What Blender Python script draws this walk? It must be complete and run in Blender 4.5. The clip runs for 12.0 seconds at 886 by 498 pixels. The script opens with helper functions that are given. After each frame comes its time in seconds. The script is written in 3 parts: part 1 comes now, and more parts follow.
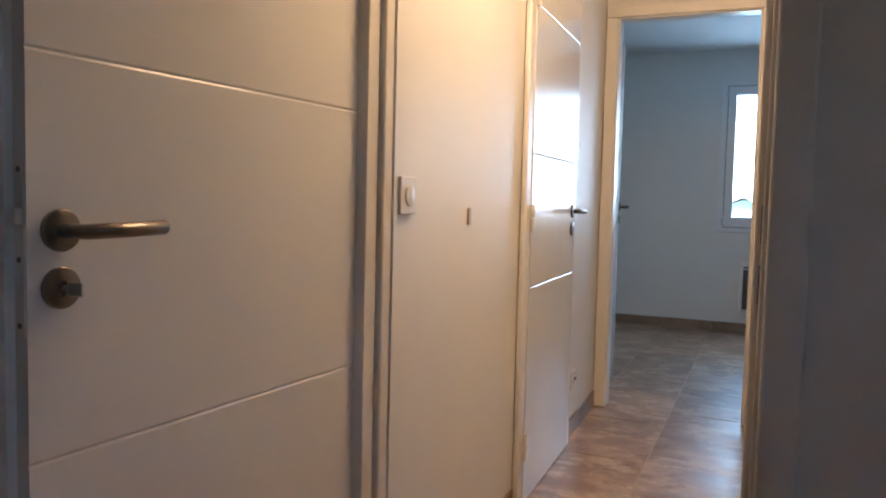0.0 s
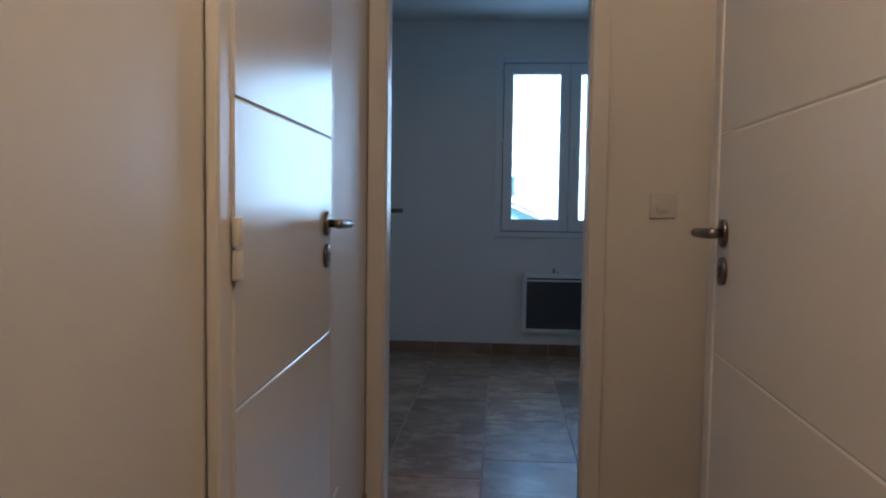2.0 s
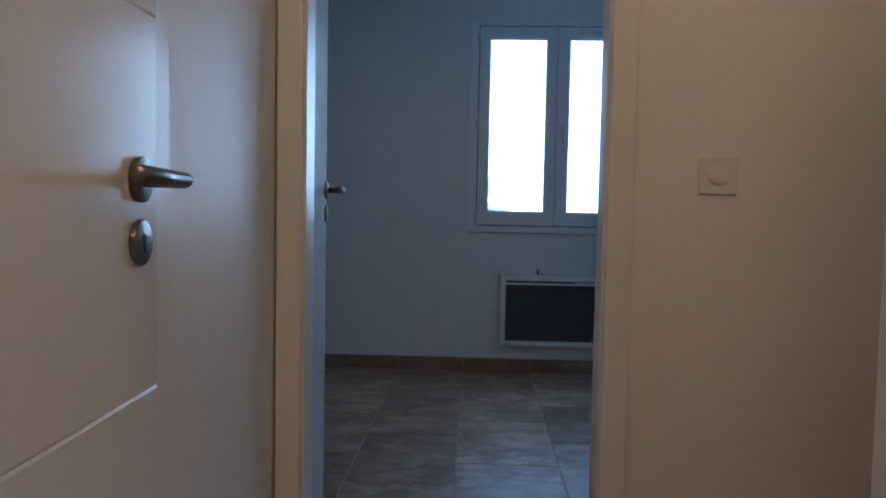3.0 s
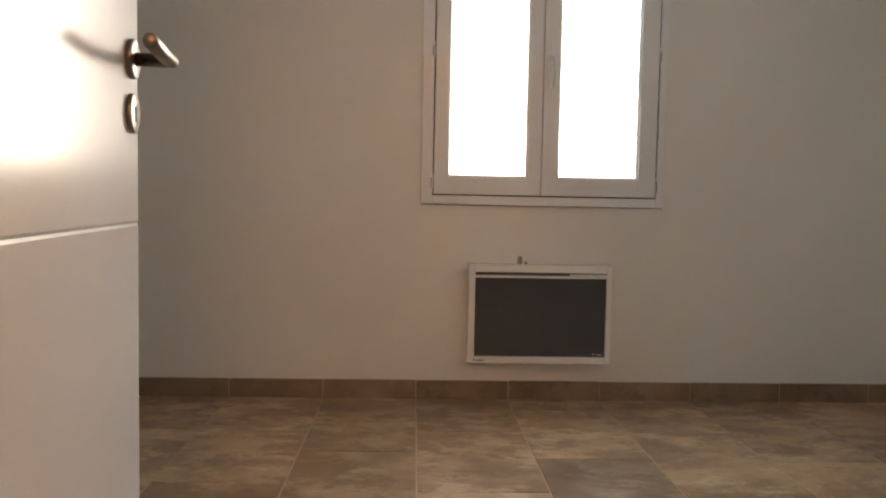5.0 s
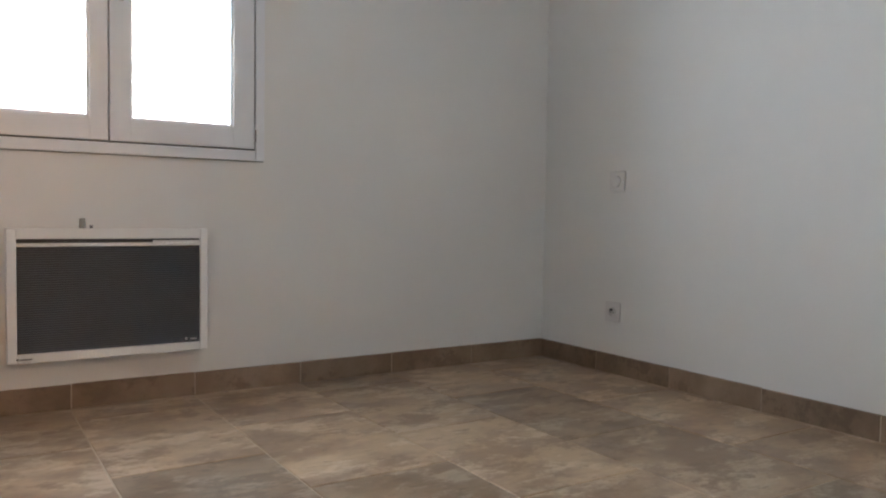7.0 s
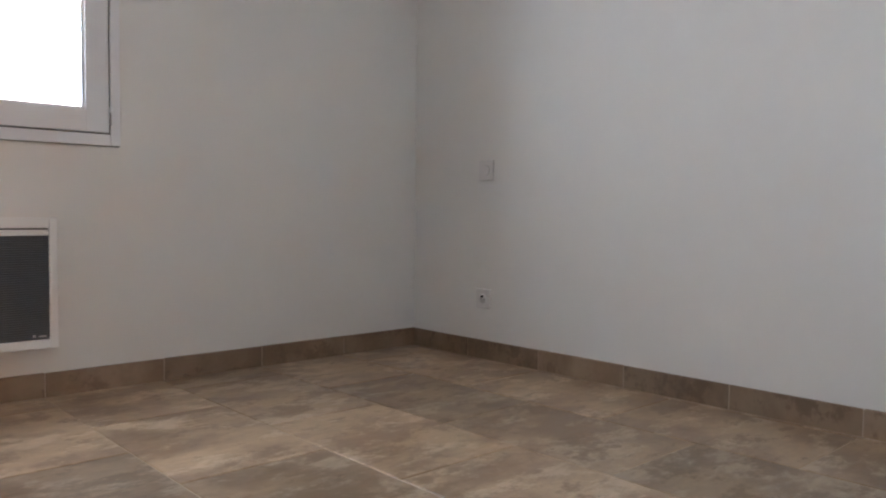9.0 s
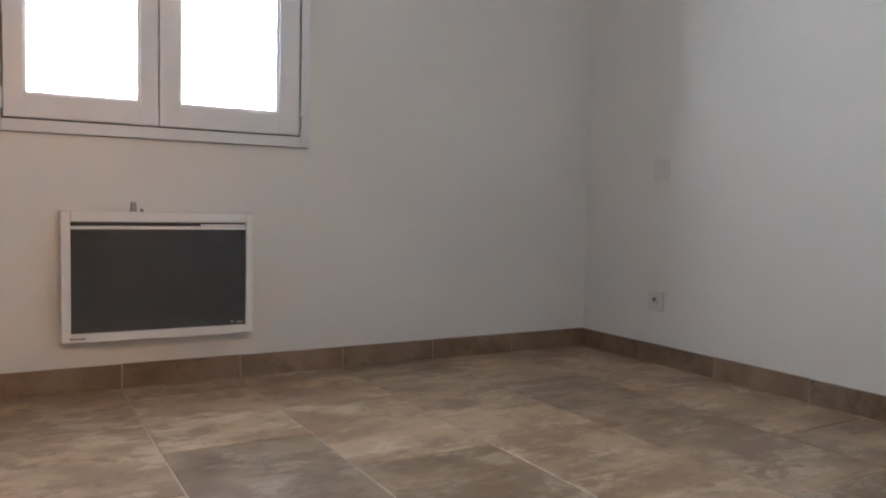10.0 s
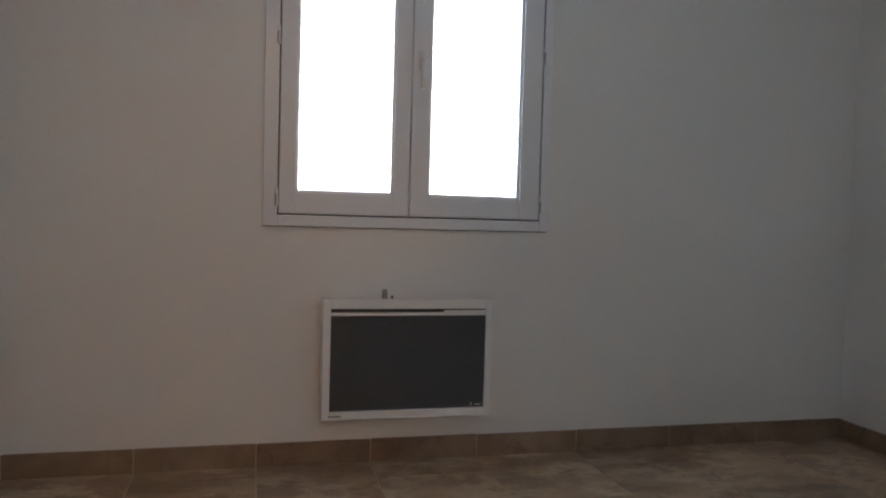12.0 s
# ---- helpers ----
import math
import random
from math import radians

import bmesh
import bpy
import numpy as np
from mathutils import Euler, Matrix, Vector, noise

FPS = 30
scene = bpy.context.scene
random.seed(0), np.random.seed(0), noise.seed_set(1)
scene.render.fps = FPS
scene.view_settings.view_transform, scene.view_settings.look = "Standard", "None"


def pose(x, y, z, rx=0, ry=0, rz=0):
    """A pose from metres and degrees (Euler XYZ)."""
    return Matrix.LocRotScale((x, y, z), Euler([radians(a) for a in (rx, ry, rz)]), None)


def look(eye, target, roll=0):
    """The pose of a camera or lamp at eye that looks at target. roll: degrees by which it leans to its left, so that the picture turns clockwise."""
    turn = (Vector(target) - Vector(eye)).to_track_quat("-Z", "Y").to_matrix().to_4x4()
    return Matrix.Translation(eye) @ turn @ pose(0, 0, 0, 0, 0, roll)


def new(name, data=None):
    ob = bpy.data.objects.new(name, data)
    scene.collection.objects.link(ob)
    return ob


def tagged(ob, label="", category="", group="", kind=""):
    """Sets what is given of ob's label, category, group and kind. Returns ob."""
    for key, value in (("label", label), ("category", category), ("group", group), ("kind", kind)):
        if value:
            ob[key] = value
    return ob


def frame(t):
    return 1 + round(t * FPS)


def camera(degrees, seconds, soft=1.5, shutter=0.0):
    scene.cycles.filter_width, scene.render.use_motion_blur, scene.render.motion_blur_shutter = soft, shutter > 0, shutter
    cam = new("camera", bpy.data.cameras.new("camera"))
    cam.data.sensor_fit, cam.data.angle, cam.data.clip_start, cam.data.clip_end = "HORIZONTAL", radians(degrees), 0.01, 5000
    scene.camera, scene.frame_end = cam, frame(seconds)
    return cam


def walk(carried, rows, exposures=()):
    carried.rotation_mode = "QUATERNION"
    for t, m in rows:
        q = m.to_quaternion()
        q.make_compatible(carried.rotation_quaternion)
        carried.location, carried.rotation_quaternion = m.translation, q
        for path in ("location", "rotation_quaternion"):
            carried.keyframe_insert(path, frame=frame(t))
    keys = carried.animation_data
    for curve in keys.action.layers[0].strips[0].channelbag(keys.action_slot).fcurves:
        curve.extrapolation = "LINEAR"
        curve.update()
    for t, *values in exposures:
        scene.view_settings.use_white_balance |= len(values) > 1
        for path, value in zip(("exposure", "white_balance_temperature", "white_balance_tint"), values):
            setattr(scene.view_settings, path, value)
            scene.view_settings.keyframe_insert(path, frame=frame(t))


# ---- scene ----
cam = camera(60.2, 12.0, soft=2.1)
PATH = [
    (0, (-0.036, -1.019, 1.091), (-0.819, 0.817, 0.959), 1.4),
    (0.5, (-0.235, -0.702, 1.062), (-0.728, 1.232, 0.944), 1.1),
    (1, (-0.352, -0.356, 1.051), (-0.611, 1.623, 0.936), 1.0),
    (1.5, (-0.396, 0.028, 1.07), (-0.581, 2.016, 0.954), 0.8),
    (2, (-0.403, 0.439, 1.103), (-0.557, 2.429, 0.982), 0.8),
    (2.5, (-0.392, 0.881, 1.092), (-0.495, 2.875, 0.971), 0.8),
    (3, (-0.408, 1.303, 1.027), (-0.494, 3.298, 0.91), 1.1),
    (3.2, (-0.422, 1.47, 0.971), (-0.504, 3.466, 0.841), 1.6),
    (4.8, (-0.495, 2.565, 0.854), (-0.488, 4.561, 0.736), 1.1),
    (5, (-0.494, 2.649, 0.872), (-0.415, 4.644, 0.749), 1.1),
    (5.5, (-0.489, 2.854, 0.836), (-0.223, 4.833, 0.723), 1.1),
    (6, (-0.463, 2.999, 0.807), (-0.023, 4.947, 0.697), 1.0),
    (6.5, (-0.429, 3.111, 0.766), (0.256, 4.988, 0.672), 1.0),
    (7, (-0.389, 3.174, 0.681), (0.69, 4.855, 0.585), 0.9),
    (7.5, (-0.401, 3.213, 0.644), (0.948, 4.688, 0.558), 0.4),
    (7.7, (-0.398, 3.222, 0.645), (1.001, 4.650, 0.554), 0.5),
    (9.3, (-0.400, 3.190, 0.636), (0.915, 4.695, 0.536), 0.7),
    (9.5, (-0.398, 3.187, 0.633), (0.827, 4.765, 0.536), 0.8),
    (10, (-0.412, 3.181, 0.652), (0.586, 4.91, 0.539), 1.2),
    (10.5, (-0.439, 3.188, 0.676), (0.343, 5.025, 0.56), 1.4),
    (11, (-0.465, 3.203, 0.743), (0.137, 5.106, 0.609), 1.6),
    (11.5, (-0.449, 3.208, 0.756), (0.034, 5.147, 0.68), 1.4),
    (12, (-0.496, 3.226, 0.912), (-0.011, 5.165, 0.826), 1.6),
]
EXPOSURES = [
    (0.0, 3.55, 4650, 4), (1.0, 3.55, 4850, 4), (1.5, 2.75, 4650, 5), (2.0, 2.3, 4250, 4), (2.5, 2.35, 4150, 4), (3.2, 2.55, 4150, 6),
    (4.8, 3.95, 7900, 22), (5.0, 3.95, 7900, 22), (5.5, 3.85, 6500, 18), (6.5, 3.85, 6350, 17), (7.0, 4.45, 6400, 17),
    (7.5, 4.75, 6500, 19), (9.5, 4.4, 6500, 21), (10.5, 4.4, 6350, 20), (11.5, 4.1, 6250, 18), (12.0, 3.55, 6100, 17),
]
walk(cam, [(t, look(eye, target, roll)) for t, eye, target, roll in PATH], EXPOSURES)
SKY, SUN, HALL, ALCOVE = 0.15, 5.0, 3.3, 0.50


# ---------------------------------------------------------------- world, lamps
world = bpy.data.worlds.new("sky")
scene.world = world
world.use_nodes = True
wn = world.node_tree
sky = wn.nodes.new("ShaderNodeTexSky")
sky.sky_type, sky.sun_disc = "NISHITA", False
sky.sun_elevation, sky.sun_rotation = radians(48), radians(150)
sky.air_density, sky.dust_density, sky.ozone_density = 1.0, 2.5, 1.0
wn.links.new(sky.outputs[0], wn.nodes["Background"].inputs[0])
wn.nodes["Background"].inputs[1].default_value = SKY

sun_data = bpy.data.lights.new("sun", "SUN")
sun_data.energy, sun_data.angle, sun_data.color = SUN, radians(0.5), (1.0, 0.95, 0.87)
sun = new("sun", sun_data)
sun.matrix_world = look((0, -20, 22), (6, 0, 0))

hall_data = bpy.data.lights.new("hall_bulb", "POINT")
hall_data.energy, hall_data.shadow_soft_size, hall_data.color = HALL, 0.25, (1.0, 0.52, 0.20)
hall = new("hall_bulb", hall_data)
hall.location = (-0.38, 0.80, 2.20)
# unseen fill light, added to warm and brighten the partition's right side
alcove_data = hall_data.copy()
alcove_data.energy = ALCOVE
alcove = new("alcove_bulb", alcove_data)
alcove.location = (0.56, 2.50, 2.22)


# the sky's light in the window opening
day_data = bpy.data.lights.new("window_daylight", "AREA")
day_data.shape, day_data.size, day_data.size_y = "RECTANGLE", 0.97, 1.04
day_data.energy, day_data.color = 2.35, (0.78, 0.92, 1.0)
day = new("window_daylight", day_data)
day.matrix_world = look((0.07, 6.27, 1.57), (0.07, 5.0, 1.57))


# ---------------------------------------------------------------- materials
def material(name, color, rough=0.5, metal=0.0, coat=0.0):
    m = bpy.data.materials.new(name)
    m.use_nodes = True
    b = m.node_tree.nodes["Principled BSDF"]
    b.inputs["Base Color"].default_value = (*color, 1)
    b.inputs["Roughness"].default_value = rough
    b.inputs["Metallic"].default_value = metal
    b.inputs["Coat Weight"].default_value = coat
    b.inputs["Coat Roughness"].default_value = 0.12
    return m


def node(m, kind, **sockets):
    n = m.node_tree.nodes.new(kind)
    for key, value in sockets.items():
        n.inputs[key.replace("_", " ")].default_value = value
    return n


def wire(m, a, b):
    m.node_tree.links.new(a, b)


def ramp(m, source, stops):
    r = m.node_tree.nodes.new("ShaderNodeValToRGB")
    r.color_ramp.elements[0].position, r.color_ramp.elements[0].color = stops[0][0], (*stops[0][1], 1)
    r.color_ramp.elements[1].position, r.color_ramp.elements[1].color = stops[-1][0], (*stops[-1][1], 1)
    for at, c in stops[1:-1]:
        r.color_ramp.elements.new(at).color = (*c, 1)
    wire(m, source, r.inputs[0])
    return r.outputs[0]


def worn(name, color, rough, spread=0.06, grain=60.0, blotch=2.5, bump=0.15, depth=0.002, metal=0.0, coat=0.0):
    """Paint, plastic or metal with blotches, uneven gloss and fine relief."""
    m = material(name, color, rough, metal, coat)
    b = m.node_tree.nodes["Principled BSDF"]
    geo = node(m, "ShaderNodeNewGeometry")
    big = node(m, "ShaderNodeTexNoise", Scale=blotch, Detail=5.0, Roughness=0.6)
    fine = node(m, "ShaderNodeTexNoise", Scale=grain, Detail=4.0)
    wire(m, geo.outputs["Position"], big.inputs["Vector"])
    wire(m, geo.outputs["Position"], fine.inputs["Vector"])
    lo = tuple(c * (1 - spread) for c in color)
    hi = tuple(min(1, c * (1 + spread)) for c in color)
    wire(m, ramp(m, big.outputs[0], [(0.3, lo), (0.7, hi)]), b.inputs["Base Color"])
    wire(m, ramp(m, big.outputs[0], [(0.3, (rough * 0.85,) * 3), (0.7, (min(1, rough * 1.15),) * 3)]), b.inputs["Roughness"])
    bp = node(m, "ShaderNodeBump", Strength=bump, Distance=depth)
    wire(m, fine.outputs[0], bp.inputs["Height"])
    wire(m, bp.outputs[0], b.inputs["Normal"])
    return m


def travertine(name, small=False):
    """Beige travertine: soft clouds, beds along one way, lighter streaks, pits, and a tone for each piece."""
    m = material(name, (0.4, 0.3, 0.2), 0.35)
    b = m.node_tree.nodes["Principled BSDF"]
    geo = node(m, "ShaderNodeNewGeometry")
    info = node(m, "ShaderNodeObjectInfo")
    shift = node(m, "ShaderNodeVectorMath")
    shift.operation = "MULTIPLY_ADD"
    wire(m, info.outputs["Random"], shift.inputs[0])
    shift.inputs[1].default_value = (7.0, 13.0, 5.0)
    wire(m, geo.outputs["Position"], shift.inputs[2])

    def layer(scale, stretch, detail, rough, lo, hi, a, c):
        mp = node(m, "ShaderNodeMapping", Scale=stretch)
        wire(m, shift.outputs[0], mp.inputs["Vector"])
        n = node(m, "ShaderNodeTexNoise", Scale=scale, Detail=detail, Roughness=rough)
        wire(m, mp.outputs[0], n.inputs["Vector"])
        mr = node(m, "ShaderNodeMapRange")
        mr.interpolation_type = "SMOOTHSTEP"
        for k, v in ((1, lo), (2, hi), (3, a), (4, c)):
            mr.inputs[k].default_value = v
        wire(m, n.outputs[0], mr.inputs[0])
        return n.outputs[0], mr.outputs[0]

    def mixed(fac, c0, c1):
        mx = node(m, "ShaderNodeMix")
        mx.data_type = "RGBA"
        wire(m, fac, mx.inputs[0])
        for k, c in ((6, c0), (7, c1)):
            if isinstance(c, tuple):
                mx.inputs[k].default_value = (*c, 1)
            else:
                wire(m, c, mx.inputs[k])
        return mx.outputs[2]

    cloud, f_cloud = layer(4.0, (1, 1.3, 1), 7.0, 0.6, 0.37, 0.63, 0.0, 1.0)
    _, f_bed = layer(5.0, (0.9, 1.4, 1.0), 9.0, 0.70, 0.50, 0.62, 0.0, 0.75)
    _, f_dark = layer(6.5, (0.9, 1.35, 1.0), 9.0, 0.72, 0.51, 0.61, 0.0, 0.75)
    _, f_pit = layer(16.0, (0.6, 1.6, 1.0), 6.0, 0.75, 0.60, 0.68, 0.0, 0.7)
    fine, f_fine = layer(30.0, (0.7, 1.8, 1), 4.0, 0.6, 0.3, 0.7, 0.0, 0.35)
    tone = node(m, "ShaderNodeMapRange")
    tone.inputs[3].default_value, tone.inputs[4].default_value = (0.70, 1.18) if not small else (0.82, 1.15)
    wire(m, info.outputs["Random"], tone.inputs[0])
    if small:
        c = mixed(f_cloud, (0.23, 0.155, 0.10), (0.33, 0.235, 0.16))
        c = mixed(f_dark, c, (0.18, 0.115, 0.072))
    else:
        c = mixed(f_cloud, (0.26, 0.160, 0.092), (0.48, 0.335, 0.212))
        c = mixed(f_bed, c, (0.62, 0.48, 0.345))
        c = mixed(f_dark, c, (0.205, 0.124, 0.070))
        c = mixed(f_fine, c, (0.31, 0.222, 0.15))
        c = mixed(f_pit, c, (0.17, 0.112, 0.07))
    sc = node(m, "ShaderNodeVectorMath")
    sc.operation = "SCALE"
    wire(m, c, sc.inputs[0])
    wire(m, tone.outputs[0], sc.inputs["Scale"])
    wire(m, sc.outputs[0], b.inputs["Base Color"])
    wire(m, ramp(m, cloud, [(0.35, (0.31,) * 3), (0.65, (0.46,) * 3)]), b.inputs["Roughness"])
    bp = node(m, "ShaderNodeBump", Strength=0.2, Distance=0.003)
    wire(m, fine, bp.inputs["Height"])
    wire(m, bp.outputs[0], b.inputs["Normal"])
    return m


M_WALL = worn("wall_paint", (0.80, 0.785, 0.755), 0.5, 0.025, 190.0, 1.3, 0.12, 0.002)
M_CEIL = worn("ceiling_paint", (0.82, 0.82, 0.81), 0.85, 0.02, 120.0, 1.5, 0.15, 0.002)
M_DOOR = worn("door_lacquer", (0.80, 0.795, 0.785), 0.22, 0.015, 260.0, 1.7, 0.05, 0.001)
M_FRAME = worn("frame_paint", (0.78, 0.76, 0.73), 0.35, 0.03, 140.0, 4.0, 0.08, 0.001)
M_PVC = worn("window_pvc", (0.80, 0.81, 0.83), 0.35, 0.02, 200.0, 4.0, 0.04, 0.001)
M_NICKEL = worn("brushed_nickel", (0.22, 0.195, 0.17), 0.32, 0.06, 400.0, 30.0, 0.06, 0.0005, metal=1.0)
M_DARK = worn("dark_hole", (0.02, 0.02, 0.02), 0.6, 0.1)
M_HINGE = worn("hinge_cap", (0.72, 0.70, 0.66), 0.35, 0.05)
M_STEEL = worn("dark_steel", (0.18, 0.18, 0.18), 0.4, 0.1, metal=0.8)
M_KEY = worn("key_steel", (0.55, 0.54, 0.52), 0.3, 0.05, metal=1.0)
M_PLASTIC = worn("white_plastic", (0.74, 0.72, 0.70), 0.34, 0.02, 200.0, 6.0, 0.03, 0.001)
M_HEATER = worn("heater_enamel", (0.84, 0.84, 0.83), 0.35, 0.02, 300.0, 5.0, 0.05, 0.001)
M_GRILLE = worn("grille_anthracite", (0.115, 0.12, 0.135), 0.42, 0.12, 500.0, 8.0, 0.25, 0.001)
M_SLOT = worn("slot_grey", (0.06, 0.06, 0.06), 0.6, 0.1)
M_MARK = worn("grey_print", (0.12, 0.12, 0.12), 0.6, 0.1)
M_KNOB = worn("knob_grey", (0.33, 0.32, 0.31), 0.45, 0.06)
M_TILE = travertine("travertine")
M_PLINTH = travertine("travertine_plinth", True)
M_GROUT = worn("grout", (0.52, 0.42, 0.32), 0.85, 0.12, 150.0, 5.0, 0.3, 0.003)
M_RENDER = worn("facade_render", (0.52, 0.49, 0.44), 0.9, 0.05, 30.0, 0.8, 0.3, 0.01)
M_MINT = worn("mint_render", (0.24, 0.34, 0.31), 0.9, 0.06, 30.0, 0.8, 0.3, 0.01)
M_SHUTTER = worn("shutter_paint", (0.035, 0.075, 0.075), 0.6, 0.08)
M_ROOF = worn("roof_clay", (0.15, 0.10, 0.08), 0.85, 0.2, 12.0, 3.0, 0.5, 0.02)
M_GROUND = worn("ground_gravel", (0.32, 0.30, 0.26), 0.95, 0.15, 20.0, 0.6, 0.5, 0.03)

M_GLASS = bpy.data.materials.new("window_glass")
M_GLASS.use_nodes = True
gn = M_GLASS.node_tree
gn.nodes.remove(gn.nodes["Principled BSDF"])
g_t, g_g = gn.nodes.new("ShaderNodeBsdfTransparent"), gn.nodes.new("ShaderNodeBsdfGlossy")
g_f, g_m = gn.nodes.new("ShaderNodeFresnel"), gn.nodes.new("ShaderNodeMixShader")
g_g.inputs["Roughness"].default_value = 0.02
g_t.inputs["Color"].default_value = (0.93, 0.96, 0.95, 1)
gn.links.new(g_f.outputs[0], g_m.inputs[0])
gn.links.new(g_t.outputs[0], g_m.inputs[1])
gn.links.new(g_g.outputs[0], g_m.inputs[2])
gn.links.new(g_m.outputs[0], gn.nodes["Material Output"].inputs["Surface"])


# ---------------------------------------------------------------- mesh helpers
def box(bm, x0, x1, y0, y1, z0, z1, bevel=0.0, seg=2):
    made = bmesh.ops.create_cube(bm, size=1.0)
    vs = made["verts"]
    for v in vs:
        v.co = Vector(((x0 + x1) / 2 + v.co.x * (x1 - x0), (y0 + y1) / 2 + v.co.y * (y1 - y0), (z0 + z1) / 2 + v.co.z * (z1 - z0)))
    if bevel > 0:
        es = list({e for v in vs for e in v.link_edges})
        bmesh.ops.bevel(bm, geom=es, offset=bevel, segments=seg, profile=0.5, affect="EDGES")
    return bm


def boxed(*a, **k):
    return box(bmesh.new(), *a, **k)


def cyl(bm, m, r, h, seg=24, r2=None, bevel=0.0):
    """A capped round along the z of the matrix m, from 0 to h."""
    made = bmesh.ops.create_cone(bm, cap_ends=True, segments=seg, radius1=r, radius2=r if r2 is None else r2, depth=h)
    vs = made["verts"]
    if bevel > 0:
        rim = [e for e in {e for v in vs for e in v.link_edges} if abs(e.verts[0].co.z - e.verts[1].co.z) < 1e-6]
        out = bmesh.ops.bevel(bm, geom=rim, offset=bevel, segments=2, profile=0.5, affect="EDGES")
        vs = list({v for f in out["faces"] for v in f.verts} | {v for v in vs if v.is_valid})
    bmesh.ops.transform(bm, matrix=m @ Matrix.Translation((0, 0, h / 2)), verts=vs)
    return bm


def sweep(bm, points, rings):
    """A closed tube through points, each with an elliptic ring of (half width, half height)."""
    loops, n = [], 16
    for i, p in enumerate(points):
        a, b = points[max(i - 1, 0)], points[min(i + 1, len(points) - 1)]
        d = (Vector(b) - Vector(a)).normalized()
        up = Vector((0, 0, 1))
        side = d.cross(up).normalized()
        w, h = rings[i]
        loops.append([bm.verts.new(Vector(p) + side * (w * math.cos(2 * math.pi * k / n)) + up * (h * math.sin(2 * math.pi * k / n))) for k in range(n)])
    for l0, l1 in zip(loops, loops[1:]):
        for k in range(n):
            bm.faces.new((l0[k], l0[(k + 1) % n], l1[(k + 1) % n], l1[k]))
    bm.faces.new(loops[0][::-1])
    bm.faces.new(loops[-1])
    return bm


def mesh_of(name, bm, mat, smooth=False):
    bmesh.ops.recalc_face_normals(bm, faces=bm.faces)
    me = bpy.data.meshes.new(name)
    bm.to_mesh(me)
    bm.free()
    me.materials.append(mat)
    for p in me.polygons:
        p.use_smooth = smooth
    return me


def part(name, bm, mat, parent=None, label="", smooth=False):
    ob = new(name, mesh_of(name, bm, mat, smooth))
    ob.parent = parent
    if label:
        tagged(ob, label)
    return ob


def structure(name, bm, mat, label, category):
    return tagged(part(name, bm, mat), label, category, kind="structure")


def root(name, m, label, category, group="", kind=""):
    e = new(name)
    e.empty_display_size = 0.05
    e.matrix_world = m
    return tagged(e, label, category, group, kind)


# ---------------------------------------------------------------- plan
XL, XR = -0.87, 0.060            # hallway side walls
YE, YB = 3.05, 3.13              # partition: hallway face, bedroom face
YW = 6.0                         # window wall
BX0, BX1 = -2.1, 2.0             # bedroom side walls
CEIL, BCEIL = 2.41, 2.41
Y0 = -2.4                        # hallway's back end
DOOR_TOP = 2.04
T = 0.08                         # partition thickness
AX = 0.95                        # alcove's end


def wall_with_holes(name, axis, at, thick, lo, hi, top, holes, label, mat=None):
    """A straight wall from lo to hi, with holes (a, b, z0, z1) cut right through. axis 'x': it runs along x at y = at."""
    bm = bmesh.new()
    spans, at_now = [], lo
    for a, b, z0, z1 in sorted(holes):
        spans.append((at_now, a, 0, top))
        if z0 > 0:
            spans.append((a, b, 0, z0))
        spans.append((a, b, z1, top))
        at_now = b
    spans.append((at_now, hi, 0, top))
    for a, b, z0, z1 in spans:
        if b - a < 1e-4 or z1 - z0 < 1e-4:
            continue
        if axis == "x":
            box(bm, a, b, min(at, at + thick), max(at, at + thick), z0, z1)
        else:
            box(bm, min(at, at + thick), max(at, at + thick), a, b, z0, z1)
    return structure(name, bm, mat or M_WALL, label, "wall")


YC0, YC1 = 0.40, 0.48            # cross wall between the first room and the hallway
YD0, YD1 = 0.255, 0.335          # the same wall past its doorway, a little set back
CX0, CX1 = -0.855, -0.035        # its doorway
D2 = (1.555, 2.265)              # doorway along the left wall
D5 = (0.420, 0.915)              # doorways along the right wall
D3 = (1.295, 2.055)
D4 = (-0.80, -0.122)             # bedroom doorway
WX0, WX1, WZ0, WZ1 = -0.425, 0.568, 0.90, 2.11   # window opening
YR = 2.21                        # end of the hallway's right wall

wall_with_holes("wall_left", "y", XL, -T, YC1 + 0.006, YE, CEIL, [(D2[0] - 0.03, D2[1] + 0.03, 0, DOOR_TOP + 0.03)],
                "white painted hallway wall with one doorway")
wall_with_holes("wall_right", "y", XR, T, YD1 + 0.006, YR, CEIL, [(D5[0] - 0.03, D5[1] + 0.012, 0, DOOR_TOP + 0.03), (D3[0] - 0.03, D3[1] + 0.03, 0, DOOR_TOP + 0.03)],
                "white painted hallway wall with two doorways")
wall_with_holes("wall_cross_left", "x", YC0, YC1 - YC0, BX0, CX0, CEIL, [], "white painted wall beside the doorway into the hallway")
wall_with_holes("wall_cross_right", "x", YD0, YD1 - YD0, CX1, 2.0, CEIL, [], "white painted wall beside the doorway into the hallway")
structure("wall_cross_lintel", boxed(CX0, CX1, YD0, YC1, DOOR_TOP + 0.03, CEIL), M_WALL, "white painted wall over the doorway into the hallway", "wall")
wall_with_holes("wall_partition", "x", YE, T, BX0, BX1, CEIL, [(D4[0] - 0.03, D4[1] + 0.03, 0, DOOR_TOP + 0.03)],
                "white painted partition between hallway and bedroom")
